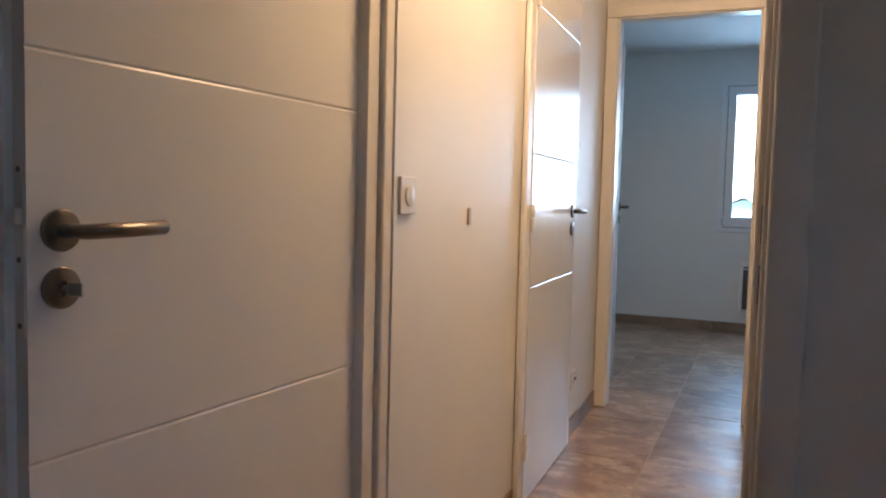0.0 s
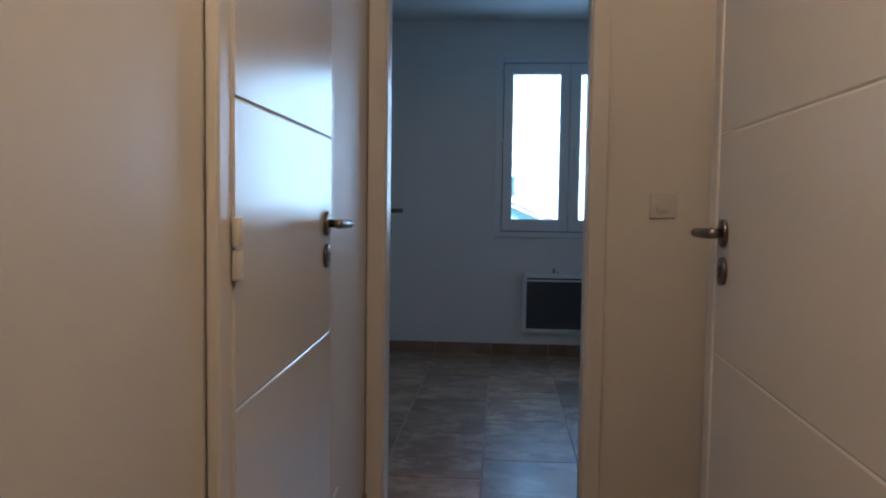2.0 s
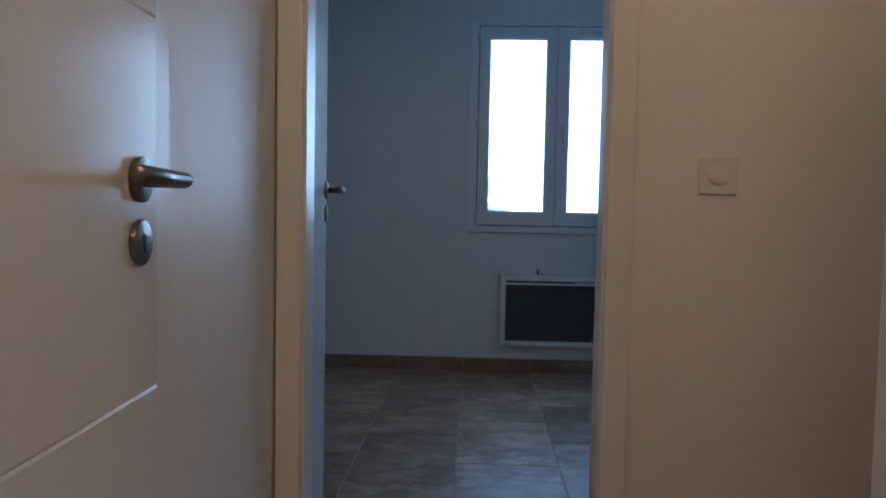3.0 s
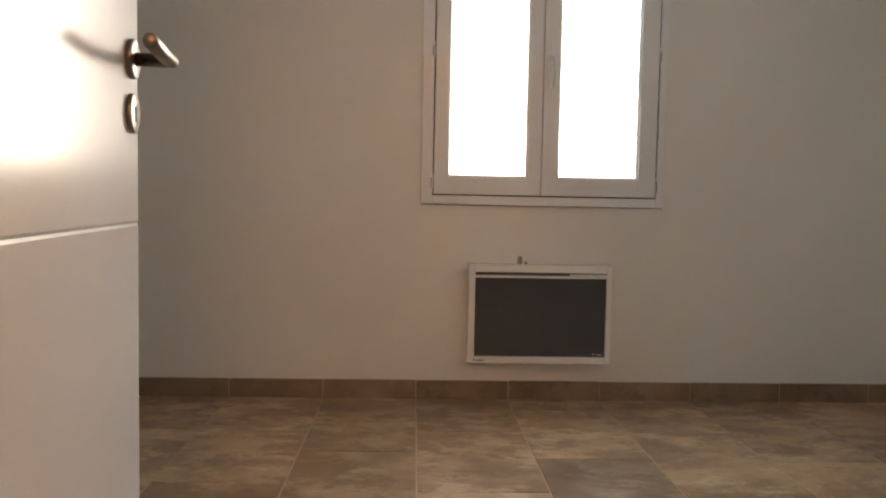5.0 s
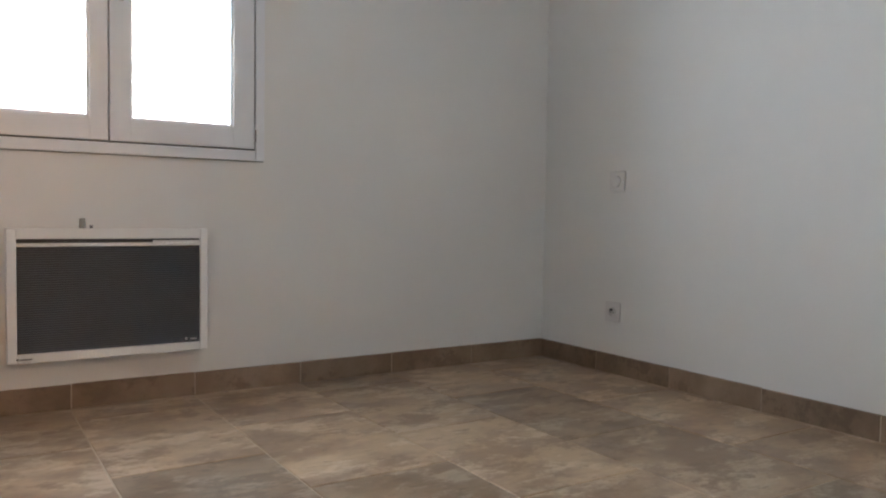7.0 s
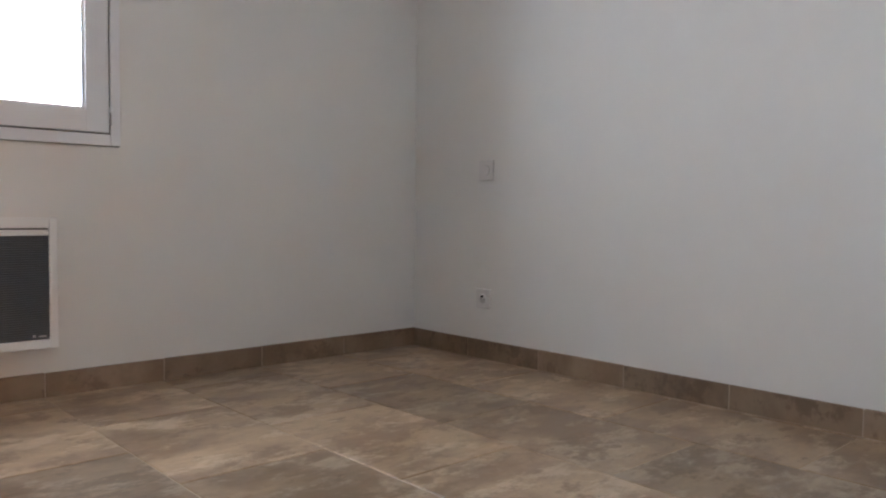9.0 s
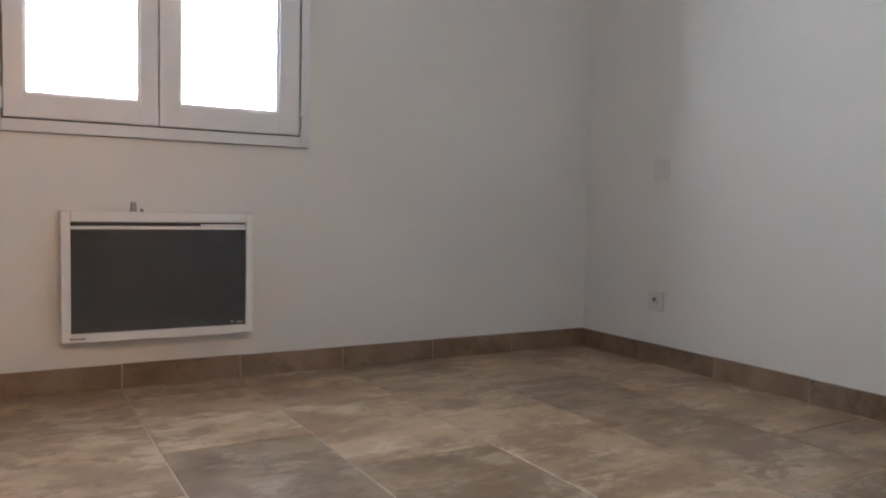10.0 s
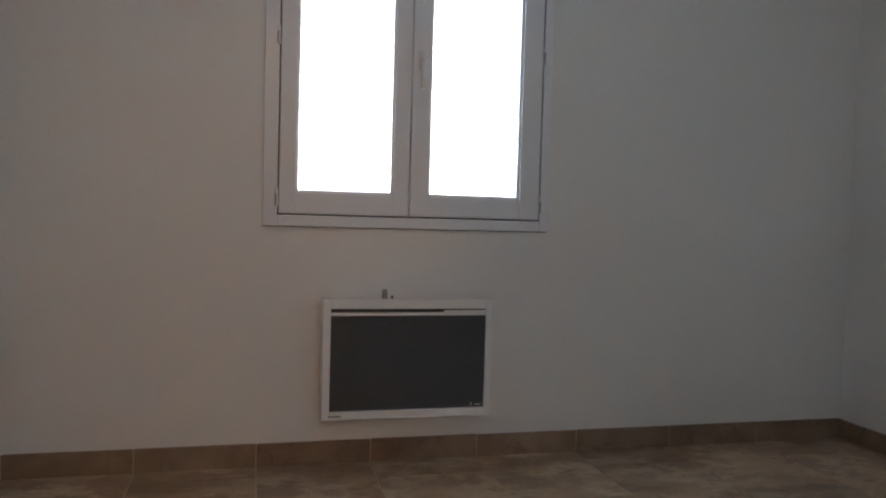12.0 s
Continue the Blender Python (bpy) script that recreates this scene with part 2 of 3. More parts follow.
wall_with_holes("wall_window", "x", YW, 0.28, BX0 - 0.2, BX1 + 0.2, BCEIL, [(WX0, WX1, WZ0, WZ1)], "white painted outer wall with the window")
wall_with_holes("wall_bedroom_right", "y", BX1, 0.2, YB, YW, BCEIL, [], "plain white painted bedroom wall")
wall_with_holes("wall_bedroom_left", "y", BX0, -0.2, YB, YW, BCEIL, [], "plain white painted bedroom wall")
wall_with_holes("wall_back", "x", Y0, -0.1, -2.3, 2.2, CEIL, [], "plain white wall closing the hallway")
wall_with_holes("wall_alcove_side", "x", YR, -T, XR + T, AX + 0.1, CEIL, [], "plain white wall of the hallway alcove")
wall_with_holes("wall_alcove_end", "y", AX, 0.1, YR, YE, CEIL, [], "plain white wall closing the alcove")
wall_with_holes("wall_side_room", "y", 2.0, 0.2, Y0, YR - T, CEIL, [(-1.55, -1.20, 1.25, 1.68)], "plain white wall of the dark side room")
wall_with_holes("wall_side_room_back", "x", YR - T, -0.02, AX + 0.1, 2.0, CEIL, [], "plain white wall of the dark side room")
wall_with_holes("wall_left_room", "y", BX0, -0.2, Y0, YE, CEIL, [], "plain white wall of the closed left room")
structure("ceiling", boxed(BX0 - 0.2, BX1 + 0.2, Y0 - 0.1, YW + 0.28, CEIL, CEIL + 0.2), M_CEIL, "matt white painted ceiling", "ceiling")
floor = structure("floor", boxed(BX0 - 0.2, BX1 + 0.2, Y0 - 0.1, YW + 0.28, -0.2, -0.0022), M_GROUT, "beige travertine tile floor with light joints", "floor")


# ---------------------------------------------------------------- doors
def door_frame(name, m, width, depth, label, casing=0.065, stop_front=True):
    """A painted frame in the plane of the doorway: x along the opening, y into the wall, z up."""
    e = root(name, m, label, "door frame", kind="structure")
    h = DOOR_TOP
    for nm, x0, x1 in (("jamb", -0.028, 0.0), ("jamb", width, width + 0.028)):
        part(nm, boxed(x0, x1, -0.004, depth + 0.004, 0, h + 0.028, 0.002), M_FRAME, e)
    part("head", boxed(0, width, -0.004, depth + 0.004, h, h + 0.028, 0.002), M_FRAME, e)
    for y0, y1 in ((-0.024, -0.004), (depth + 0.004, depth + 0.018)):
        for x0, x1 in ((-casing, -0.006), (width + 0.006, width + casing)):
            bm = boxed(x0, x1, y0, y1, 0, h + 0.006, 0.005)
            part("casing", bm, M_FRAME, e)
        part("casing", boxed(-casing, width + casing, y0, y1, h + 0.008, h + casing, 0.005), M_FRAME, e)
    return e


def lever_set(leaf, x, side, y, key=False, hz=1.05):
    """A lever handle on its round rose and a keyhole rose under it, on the face at y; side: +1 lever to +x, out: the face's way."""
    out = -1 if y <= 0 else 1
    turn = Matrix.Translation((x, y, hz)) @ Matrix.Rotation(radians(90 * -out), 4, "X")
    h = part("door_handle", cyl(bmesh.new(), turn, 0.0280, 0.009, 32, bevel=0.002), M_NICKEL, leaf, "brushed nickel lever on a round rose", True)
    tip = y + out * 0.054
    bar = [(x, y + out * 0.006, hz), (x, tip, hz), (x + side * 0.06, tip, hz + 0.001), (x + side * 0.127, tip, hz + 0.003), (x + side * 0.131, tip, hz + 0.003)]
    rings = [(0.0095, 0.0095), (0.0140, 0.0100), (0.0098, 0.0104), (0.0098, 0.0104), (0.0075, 0.0080)]
    part("lever", sweep(bmesh.new(), bar, rings), M_NICKEL, h, "", True)
    turn2 = Matrix.Translation((x, y, hz - 0.076)) @ Matrix.Rotation(radians(90 * -out), 4, "X")
    r = part("key_rose", cyl(bmesh.new(), turn2, 0.0280, 0.008, 32, bevel=0.002), M_NICKEL, leaf, "round nickel keyhole rose", True)
    ya, yb = sorted((y + out * 0.0075, y + out * 0.009))
    hole = cyl(bmesh.new(), Matrix.Translation((x, y + out * 0.0075, hz - 0.071)) @ Matrix.Rotation(radians(90 * -out), 4, "X"), 0.0052, 0.0015, 16)
    box(hole, x - 0.0025, x + 0.0025, ya, yb, hz - 0.088, hz - 0.072)
    part("keyhole", hole, M_DARK, r)
    if key:
        ya, yb = sorted((y + out * 0.005, y + out * 0.020))
        k = boxed(x - 0.003, x + 0.003, ya, yb, hz - 0.079, hz - 0.073, 0.001)
        ya, yb = sorted((y + out * 0.018, y + out * 0.046))
        box(k, x - 0.0015, x + 0.0015, ya, yb, hz - 0.085, hz - 0.067, 0.001)
        part("key", k, M_KEY, r, "steel key left in the lock")


def door_leaf(name, m, width, label, lever_side=-1, lip_front=True, key=False, hinges=True, hz=1.05, low=0.785, mid=1.268):
    """A rebated leaf with grooves in both faces: hinge line at x = 0, latch at x = width, front face at y = 0, 40 mm thick."""
    e = root(name, m, label, "door", kind="structure")
    h, z0, g, d = DOOR_TOP - 0.004, 0.008, 0.0038, 0.0020
    prof = [(0.0, z0)]
    for gz in (low, mid, 1.765):
        prof += [(0.0, gz - g), (d, gz), (0.0, gz + g)]
    prof += [(0.0, h)]
    back = 0.018 if lip_front else 0.025
    bm = bmesh.new()
    for x0, x1, pts, yb in ((0.0, width, prof, back),) if lip_front else ((0.013, width - 0.013, prof, back),):
        ring = pts + [(yb, h), (yb, z0)]
        va = [bm.verts.new((x0, y, z)) for y, z in ring]
        vb = [bm.verts.new((x1, y, z)) for y, z in ring]
        n = len(ring)
        for i in range(n):
            bm.faces.new((va[i], va[(i + 1) % n], vb[(i + 1) % n], vb[i]))
        bm.faces.new(va)
        bm.faces.new(vb[::-1])
    part("panel", bm, M_DOOR, e, "white lacquered panel with fine grooves")
    if lip_front:
        part("core", boxed(0.013, width - 0.013, 0.018, 0.04, z0, h - 0.013, 0.001), M_DOOR, e)
    else:
        part("core", boxed(0.0, width, 0.025, 0.04, z0, h, 0.0015), M_DOOR, e)
    lever_set(e, width - 0.058, -1, 0.0, key, hz)
    lever_set(e, width - 0.058, -1, 0.04, False, hz)
    xe = width - 0.013
    ys = (0.020, 0.038) if lip_front else (0.004, 0.022)
    lock = part("lock_plate", boxed(xe, xe + 0.0015, ys[0], ys[1], 0.90, 1.13), M_HINGE, e, "white lock plate in the door edge")
    part("latch", boxed(xe, xe + 0.010, ys[0] + 0.003, ys[1] - 0.003, 1.045, 1.066, 0.002), M_PLASTIC, lock)
    for z in (0.915, 1.0, 1.115):
        part("screw", cyl(bmesh.new(), Matrix.Translation((xe + 0.001, sum(ys) / 2, z)) @ Matrix.Rotation(radians(90), 4, "Y"), 0.004, 0.0015, 12), M_STEEL, lock)
    if hinges:
        yk = -0.006 if lip_front else 0.046
        for z in (0.22, 1.03, 1.80):
            for dz in (-0.047, 0.002):
                part("hinge", cyl(bmesh.new(), pose(-0.008, yk, z + dz), 0.0085, 0.045, 16, bevel=0.002), M_HINGE, e, "painted hinge knuckle", True)
    return e


def on_left(y, ang=0, x=XL):
    """Pose of a doorway or leaf on the left wall, with x along +y of the plan, and y into the wall."""
    return Matrix.Translation((x, y, 0)) @ Matrix(((0, -1, 0, 0), (1, 0, 0, 0), (0, 0, 1, 0), (0, 0, 0, 1))) @ pose(0, 0, 0, 0, 0, ang)


def on_right(y, ang=0, x=XR):
    """Pose on the right wall, with x along +y of the plan and y into the wall (mirrored by a turn)."""
    return Matrix.Translation((x, y, 0)) @ Matrix(((0, 1, 0, 0), (1, 0, 0, 0), (0, 0, 1, 0), (0, 0, 0, 1))) @ pose(0, 0, 0, 0, 0, ang)


def mirrored(e):
    """Applies a mirrored pose to the meshes below e, so that e keeps a plain turn."""
    m = e.matrix_world.copy()
    e.matrix_world = Matrix.Translation(m.translation)
    turn = Matrix.Translation(-m.translation) @ m
    for ob in e.children_recursive:
        ob.data.transform(turn)
        if turn.determinant() < 0:
            ob.data.flip_normals()
    return e




def cross_frame():
    """The frame of the doorway that the walk passes: rebated jambs, rounded casings, strike plates on the latch side."""
    e = root("door_frame_1", pose(0, 0, 0), "white painted rebated frame between first room and hallway", "door frame", kind="structure")
    for side, xw, xs, xr, y0, y1 in ((-1, CX0, -0.803, -0.816, YC0, YC1), (1, CX1, -0.058, -0.046, YD0, YD1)):
        lo, hi = sorted((xw, xs))
        part("jamb", boxed(lo, hi, y0 + 0.046, y1 + 0.008, 0, DOOR_TOP, 0.005, 3), M_FRAME, e)
        lo, hi = sorted((xw, xr))
        part("rebate", boxed(lo, hi, y0 - 0.006, y0 + 0.043, 0, DOOR_TOP, 0.003), M_FRAME, e)
        lo, hi = sorted((xw - side * 0.004, xw + side * 0.055))
        part("casing", boxed(lo, hi, y0 - 0.018, y0 - 0.001, 0, DOOR_TOP + 0.06, 0.005), M_FRAME, e)
    part("head", boxed(CX0, CX1, YD0 + 0.002, YC1 - 0.002, DOOR_TOP + 0.001, DOOR_TOP + 0.029, 0.003), M_FRAME, e)
    strike = part("strike_plate", boxed(-0.0475, -0.0458, YD0 + 0.018, YD0 + 0.040, 0.90, 1.13), M_HINGE, e, "painted strike plate in the jamb")
    for z0, z1 in ((1.032, 1.092), (0.937, 0.997)):
        part("bolt_hole", boxed(-0.0488, -0.0470, YD0 + 0.024, YD0 + 0.037, z0, z1), M_DARK, strike)
    return e


cross_frame()
door_frame("door_frame_2", on_left(D2[0]), D2[1] - D2[0], T, "white painted frame of the glossy closed door")
mirrored(door_frame("door_frame_3", on_right(D3[0]), D3[1] - D3[0], T, "white painted frame of the closed hallway door"))
door_frame("door_frame_4", Matrix.Translation((D4[0], YE, 0)), D4[1] - D4[0], T, "white painted frame of the bedroom doorway")
mirrored(door_frame("door_frame_5", on_right(D5[0]), D5[1] - D5[0], T, "white painted frame of the open cupboard doorway", 0.10))

# ajar leaf hinged at its far side, opening away from the hallway
mirrored(door_leaf("door_1", Matrix.Translation((XL - 0.042, 0.423, 0)) @ Matrix(((0, -1, 0, 0), (-1, 0, 0, 0), (0, 0, 1, 0), (0, 0, 0, 1))) @ pose(0, 0, 0, 0, 0, 6.1),
                   0.777, "white lacquered door standing wide open, key in lock", lip_front=False, key=True, hinges=False, hz=1.037, low=0.732))
# leaf that opens into the hallway, hardly off its frame
door_leaf("door_2", on_left(D2[0] - 0.006, 0, XL + 0.028), D2[1] - D2[0] + 0.012, "glossy white door shut in the hallway", key=False, mid=1.255)
mirrored(door_leaf("door_3", on_right(D3[0] - 0.006, 0, XR - 0.020), D3[1] - D3[0] + 0.012, "white lacquered door shut in the hallway", low=0.80, mid=1.250))
# bedroom leaf, opened a little past square into the bedroom
(door_leaf("door_4", Matrix.Translation((D4[0] - 0.022, YB + 0.010, 0)) @ pose(0, 0, 0, 0, 0, 97), D4[1] - D4[0] + 0.004,
                   "white lacquered bedroom door opened wide into the room", lip_front=False, hinges=True, hz=1.065, low=0.832))
# cupboard's narrow leaf, opened square into the cupboard
mirrored(door_leaf("door_5", Matrix.Translation((XR + T + 0.012, D5[1] + 0.030, 0)) @ pose(0, 0, 0, 0, 0, -2) @ Matrix.Diagonal((1, 1, 1, 1)), D5[1] - D5[0] - 0.01,
                   "narrow white lacquered cupboard door opened into the cupboard"))


# ---------------------------------------------------------------- window
def window_sash(e, x0, x1, z0, z1, px0, px1, pz0, pz1, y):
    s = part("sash", bmesh.new(), M_PVC, e)
    bm = bmesh.new()
    d0, d1 = y - 0.014, y + 0.05
    box(bm, x0, px0, d0, d1, z0, z1, 0.0015)
    box(bm, px1, x1, d0, d1, z0, z1, 0.0015)
    box(bm, px0, px1, d0 + 0.0005, d1, z0, pz0, 0.0015)
    box(bm, px0, px1, d0 + 0.0005, d1, pz1, z1, 0.0015)
    for a, b, c, d in ((px0 - 0.002, px0 + 0.010, pz0, pz1), (px1 - 0.010, px1 + 0.002, pz0, pz1), (px0 + 0.010, px1 - 0.010, pz0 - 0.002, pz0 + 0.010), (px0 + 0.010, px1 - 0.010, pz1 - 0.010, pz1 + 0.002)):
        box(bm, a, b, d0 + 0.012, d0 + 0.024, c, d, 0.003)
    s.data = mesh_of("sash", bm, M_PVC)
    pane = part("pane", boxed(px0, px1, y + 0.010, y + 0.014, pz0, pz1), M_GLASS, s, "clear window pane")
    pane.visible_shadow = False
    return s


window = root("window_1", pose(0, 0, 0), "white plastic casement window with two shut sashes", "window", kind="structure")
fr = bmesh.new()
for a, b, c, d in ((-0.464, -0.413, 0.862, 2.148), (0.573, 0.607, 0.862, 2.148), (-0.413, 0.573, 0.862, 0.901), (-0.413, 0.573, 2.108, 2.148)):
    box(fr, a, b, YW - 0.014, YW + 0.0, c, d, 0.003)
part("window_frame", fr, M_PVC, window, "flat white surround")
fr = bmesh.new()
for a, b, c, d in ((-0.424, -0.412, 0.901, 2.108), (0.572, 0.567, 0.901, 2.108)):
    box(fr, min(a, b), max(a, b), YW + 0.001, YW + 0.07, c, d)
box(fr, -0.412, -0.385, YW + 0.052, YW + 0.07, 0.925, 2.085)
box(fr, 0.545, 0.567, YW + 0.052, YW + 0.07, 0.925, 2.085)
box(fr, 0.035, 0.095, YW + 0.052, YW + 0.066, 0.925, 2.085)
box(fr, -0.412, 0.567, YW + 0.052, YW + 0.07, 0.901, 0.925)
box(fr, -0.412, 0.567, YW + 0.052, YW + 0.07, 2.085, 2.109)
part("rebate", fr, M_PVC, window)
# dark strips stand in for the shade of the deep sash gap
gk = bmesh.new()
for a, b, c, d in ((-0.413, -0.408, 0.900, 2.108), (0.568, 0.573, 0.900, 2.108), (-0.408, 0.568, 0.900, 0.9065), (-0.408, 0.568, 2.102, 2.108)):
    box(gk, a, b, YW - 0.004, YW + 0.001, c, d)
part("gasket", gk, M_MARK, window, "dark strips for the shade in the gap round the sashes")
# shadow line below the surround, put in as a thin grey strip
part("sealant", boxed(-0.462, 0.605, YW - 0.005, YW + 0.0, 0.8585, 0.8618), M_KNOB, window, "thin grey strip for the shadow line under the surround")
window_sash(window, -0.407, 0.0595, 0.907, 2.102, -0.350, 0.002, 0.983, 2.034, YW)
right_sash = window_sash(window, 0.0635, 0.567, 0.907, 2.102, 0.131, 0.490, 0.983, 2.034, YW)
hb = boxed(0.083, 0.107, YW - 0.024, YW - 0.014, 1.44, 1.51, 0.003)
cyl(hb, Matrix.Translation((0.095, YW - 0.022, 1.475)) @ Matrix.Rotation(radians(90), 4, "X"), 0.009, 0.026, 16)
box(hb, 0.086, 0.104, YW - 0.056, YW - 0.044, 1.37, 1.487, 0.005, 3)
part("window_handle", hb, M_PLASTIC, right_sash, "white window lever turned down", True)
vent = boxed(0.19, 0.40, YW - 0.026, YW - 0.014, 2.055, 2.085, 0.004)
for k in range(3):
    box(vent, 0.20, 0.39, YW - 0.028, YW - 0.025, 2.060 + 0.008 * k, 2.063 + 0.008 * k)
part("vent", vent, M_PLASTIC, right_sash, "slim white trickle vent")
for x in (-0.416, 0.5735):
    for z in (0.965, 1.53, 2.05):
        hg = part("window_hinge", cyl(bmesh.new(), pose(x, YW - 0.016, z - 0.033), 0.0065, 0.066, 14, bevel=0.002), M_PVC, window, "", True)
        part("hinge_pin", boxed(x - 0.0055, x - 0.0015, YW - 0.0232, YW - 0.0205, z - 0.033, z + 0.012), M_STEEL, hg)
part("window_sill", boxed(WX0, WX1, YW + 0.07, YW + 0.34, 0.86, 0.898, 0.004), M_RENDER, window, "rendered outer sill")


# ---------------------------------------------------------------- heater
def electric_heater(x0, x1, z0, z1, yf):
    e = root("electric_heater", pose(0, 0, 0), "white electric panel heater with anthracite grille under window", "heater")
    gx0, gx1, gz0, gz1 = -0.223, 0.345, 0.210, 0.551
    part("body", boxed(x0 + 0.012, x1 - 0.012, yf + 0.03, yf + 0.078, z0 + 0.008, z1 - 0.006, 0.004), M_HEATER, e, "white enamelled casing")
    part("side_panel", boxed(x0, gx0, yf, yf + 0.066, z0, z1, 0.004, 3), M_HEATER, e)
    part("side_panel", boxed(gx1, x1, yf, yf + 0.066, z0, z1, 0.004, 3), M_HEATER, e)
    part("bottom_rail", boxed(gx0, gx1, yf + 0.0005, yf + 0.029, z0, gz0, 0.0015), M_HEATER, e)
    part("middle_rail", boxed(gx0, gx1, yf + 0.0005, yf + 0.029, gz1, 0.562, 0.003), M_HEATER, e)
    part("top_rail", boxed(gx0, gx1, yf + 0.0005, yf + 0.029, 0.576, z1, 0.0015), M_HEATER, e)
    part("air_slot", boxed(gx0 + 0.001, gx1 - 0.001, yf + 0.010, yf + 0.0295, 0.563, 0.575), M_SLOT, e, "dark outlet slot")
    part("slot_flap", boxed(gx0 + 0.41, gx1 - 0.002, yf + 0.004, yf + 0.0095, 0.5635, 0.5700), M_HEATER, e)
    # grille: a plate with rows of fine louvres, ends stepping in and out
    g = boxed(gx0, gx1, yf + 0.014, yf + 0.0295, gz0, gz1)
    part("grille_back", g, M_SLOT, e)
    rows = 46
    pitch = (gz1 - gz0) / rows
    for k in range(rows):
        g2 = bmesh.new() if k == 0 else g2
        za = gz0 + k * pitch
        inset = 0.0 if k % 2 else 0.004
        vs = [g2.verts.new(p) for p in ((gx0 + inset, yf + 0.005, za + pitch * 0.30), (gx1 - inset, yf + 0.005, za + pitch * 0.30),
                                        (gx1 - inset, yf + 0.005, za + pitch * 0.72), (gx0 + inset, yf + 0.005, za + pitch * 0.72),
                                        (gx0 + inset, yf + 0.013, za), (gx1 - inset, yf + 0.013, za), (gx1 - inset, yf + 0.013, za + pitch * 0.98), (gx0 + inset, yf + 0.013, za + pitch * 0.98))]
        for f in ((0, 1, 2, 3), (0, 4, 5, 1), (3, 2, 6, 7), (0, 3, 7, 4), (1, 5, 6, 2)):
            g2.faces.new([vs[i] for i in f])
    part("grille", g2, M_GRILLE, e, "finely ribbed anthracite grille")
    logo = boxed(gx0 - 0.004, gx0 + 0.004, yf - 0.001, yf + 0.001, 0.192, 0.197)
    box(logo, gx0 + 0.007, gx0 + 0.042, yf - 0.001, yf + 0.001, 0.1915, 0.1955)
    part("maker_mark", logo, M_MARK, e, "small printed mark")
    mk = boxed(gx1 - 0.052, gx1 - 0.044, yf + 0.003, yf + 0.006, 0.219, 0.228)
    box(mk, gx1 - 0.034, gx1 - 0.012, yf + 0.003, yf + 0.006, 0.219, 0.224)
    part("rating_mark", mk, M_PLASTIC, e)
    kb = cyl(bmesh.new(), pose(-0.030, yf + 0.03, z1 - 0.001), 0.011, 0.034, 20, 0.009, 0.002)
    part("control_knob", kb, M_KNOB, e, "small grey control knob", True)
    part("control_switch", boxed(-0.008, 0.001, yf + 0.025, yf + 0.035, z1 - 0.001, z1 + 0.010, 0.001), M_STEEL, e)
    for x in (-0.13, 0.24):
        part("wall_bracket", boxed(x - 0.02, x + 0.02, yf + 0.074, YW + 0.001, z0 + 0.06, z1 - 0.06), M_STEEL, e)
    return e


electric_heater(-0.252, 0.371, 0.181, 0.610, 5.903)


# ---------------------------------------------------------------- switches and sockets
def wall_plate(name, m, label, category, kind_of):
    """A plate in the plane y = 0, facing -y."""
    e = root(name, m, label, category, category + "es" if category.endswith("ch") else category + "s")
    w = 0.0425
    part("plate", boxed(-w, w, -0.009, 0.0, -w, w, 0.003, 3), M_PLASTIC, e)
    turn = Matrix.Rotation(radians(90), 4, "X")
    if kind_of == "rocker":
        part("button", cyl(bmesh.new(), Matrix.Translation((0, -0.0085, 0)) @ turn, 0.0235, 0.005, 40, bevel=0.0015), M_PLASTIC, e, "large round button", True)
        part("button_seam", boxed(-0.0006, 0.0006, -0.0141, -0.0130, -0.019, 0.019), M_HINGE, e)
    else:
        part("well", cyl(bmesh.new(), Matrix.Translation((0, -0.0085, 0)) @ turn, 0.021, 0.003, 40), M_PLASTIC, e, "", True)
        for x in (-0.0095, 0.0095):
            part("contact_hole", cyl(bmesh.new(), Matrix.Translation((x, -0.0113, -0.003)) @ turn, 0.0028, 0.0008, 12), M_DARK, e)
        part("earth_pin", cyl(bmesh.new(), Matrix.Translation((0, -0.010, 0.009)) @ turn, 0.0055, 0.010, 16), M_DARK, e)
    return e


face_px = Matrix.Rotation(radians(90), 4, "Z")     # plate facing +x
face_mx = Matrix.Rotation(radians(-90), 4, "Z")    # plate facing -x
wall_plate("light_switch", Matrix.Translation((XL, 0.547, 1.096)) @ face_px, "white square switch with round button on hallway wall", "light switch", "rocker")
wall_plate("light_switch", pose(0.130, YE, 1.103), "white square switch with round button beside bedroom doorway", "light switch", "rocker")
wall_plate("light_switch", Matrix.Translation((BX1, 5.522, 0.824)) @ face_mx, "white square switch above the bedroom socket", "light switch", "rocker")
wall_plate("wall_socket", Matrix.Translation((BX1, 5.529, 0.265)) @ face_mx, "white square power socket low on bedroom wall", "wall socket", "socket")
wall_plate("wall_socket", Matrix.Translation((XL, 2.47, 0.26)) @ face_px, "white square power socket low on hallway wall", "wall socket", "socket")

bumper = boxed(XL - 0.001, XL + 0.010, 0.965, 0.985, 1.018, 1.068, 0.006, 3)
tagged(part("door_bumper", bumper, M_PLASTIC, None, "", True), "small oval white door bumper stuck on the wall", "door bumper")
# small white spot on the paint, built as a low raised speck
speck = boxed(XL - 0.001, XL + 0.005, 2.43, 2.446, 1.335, 1.361, 0.003, 2)
tagged(part("wall_plug", speck, M_PLASTIC, None, "", True), "tiny raised white paint speck on the wall", "wall plug")

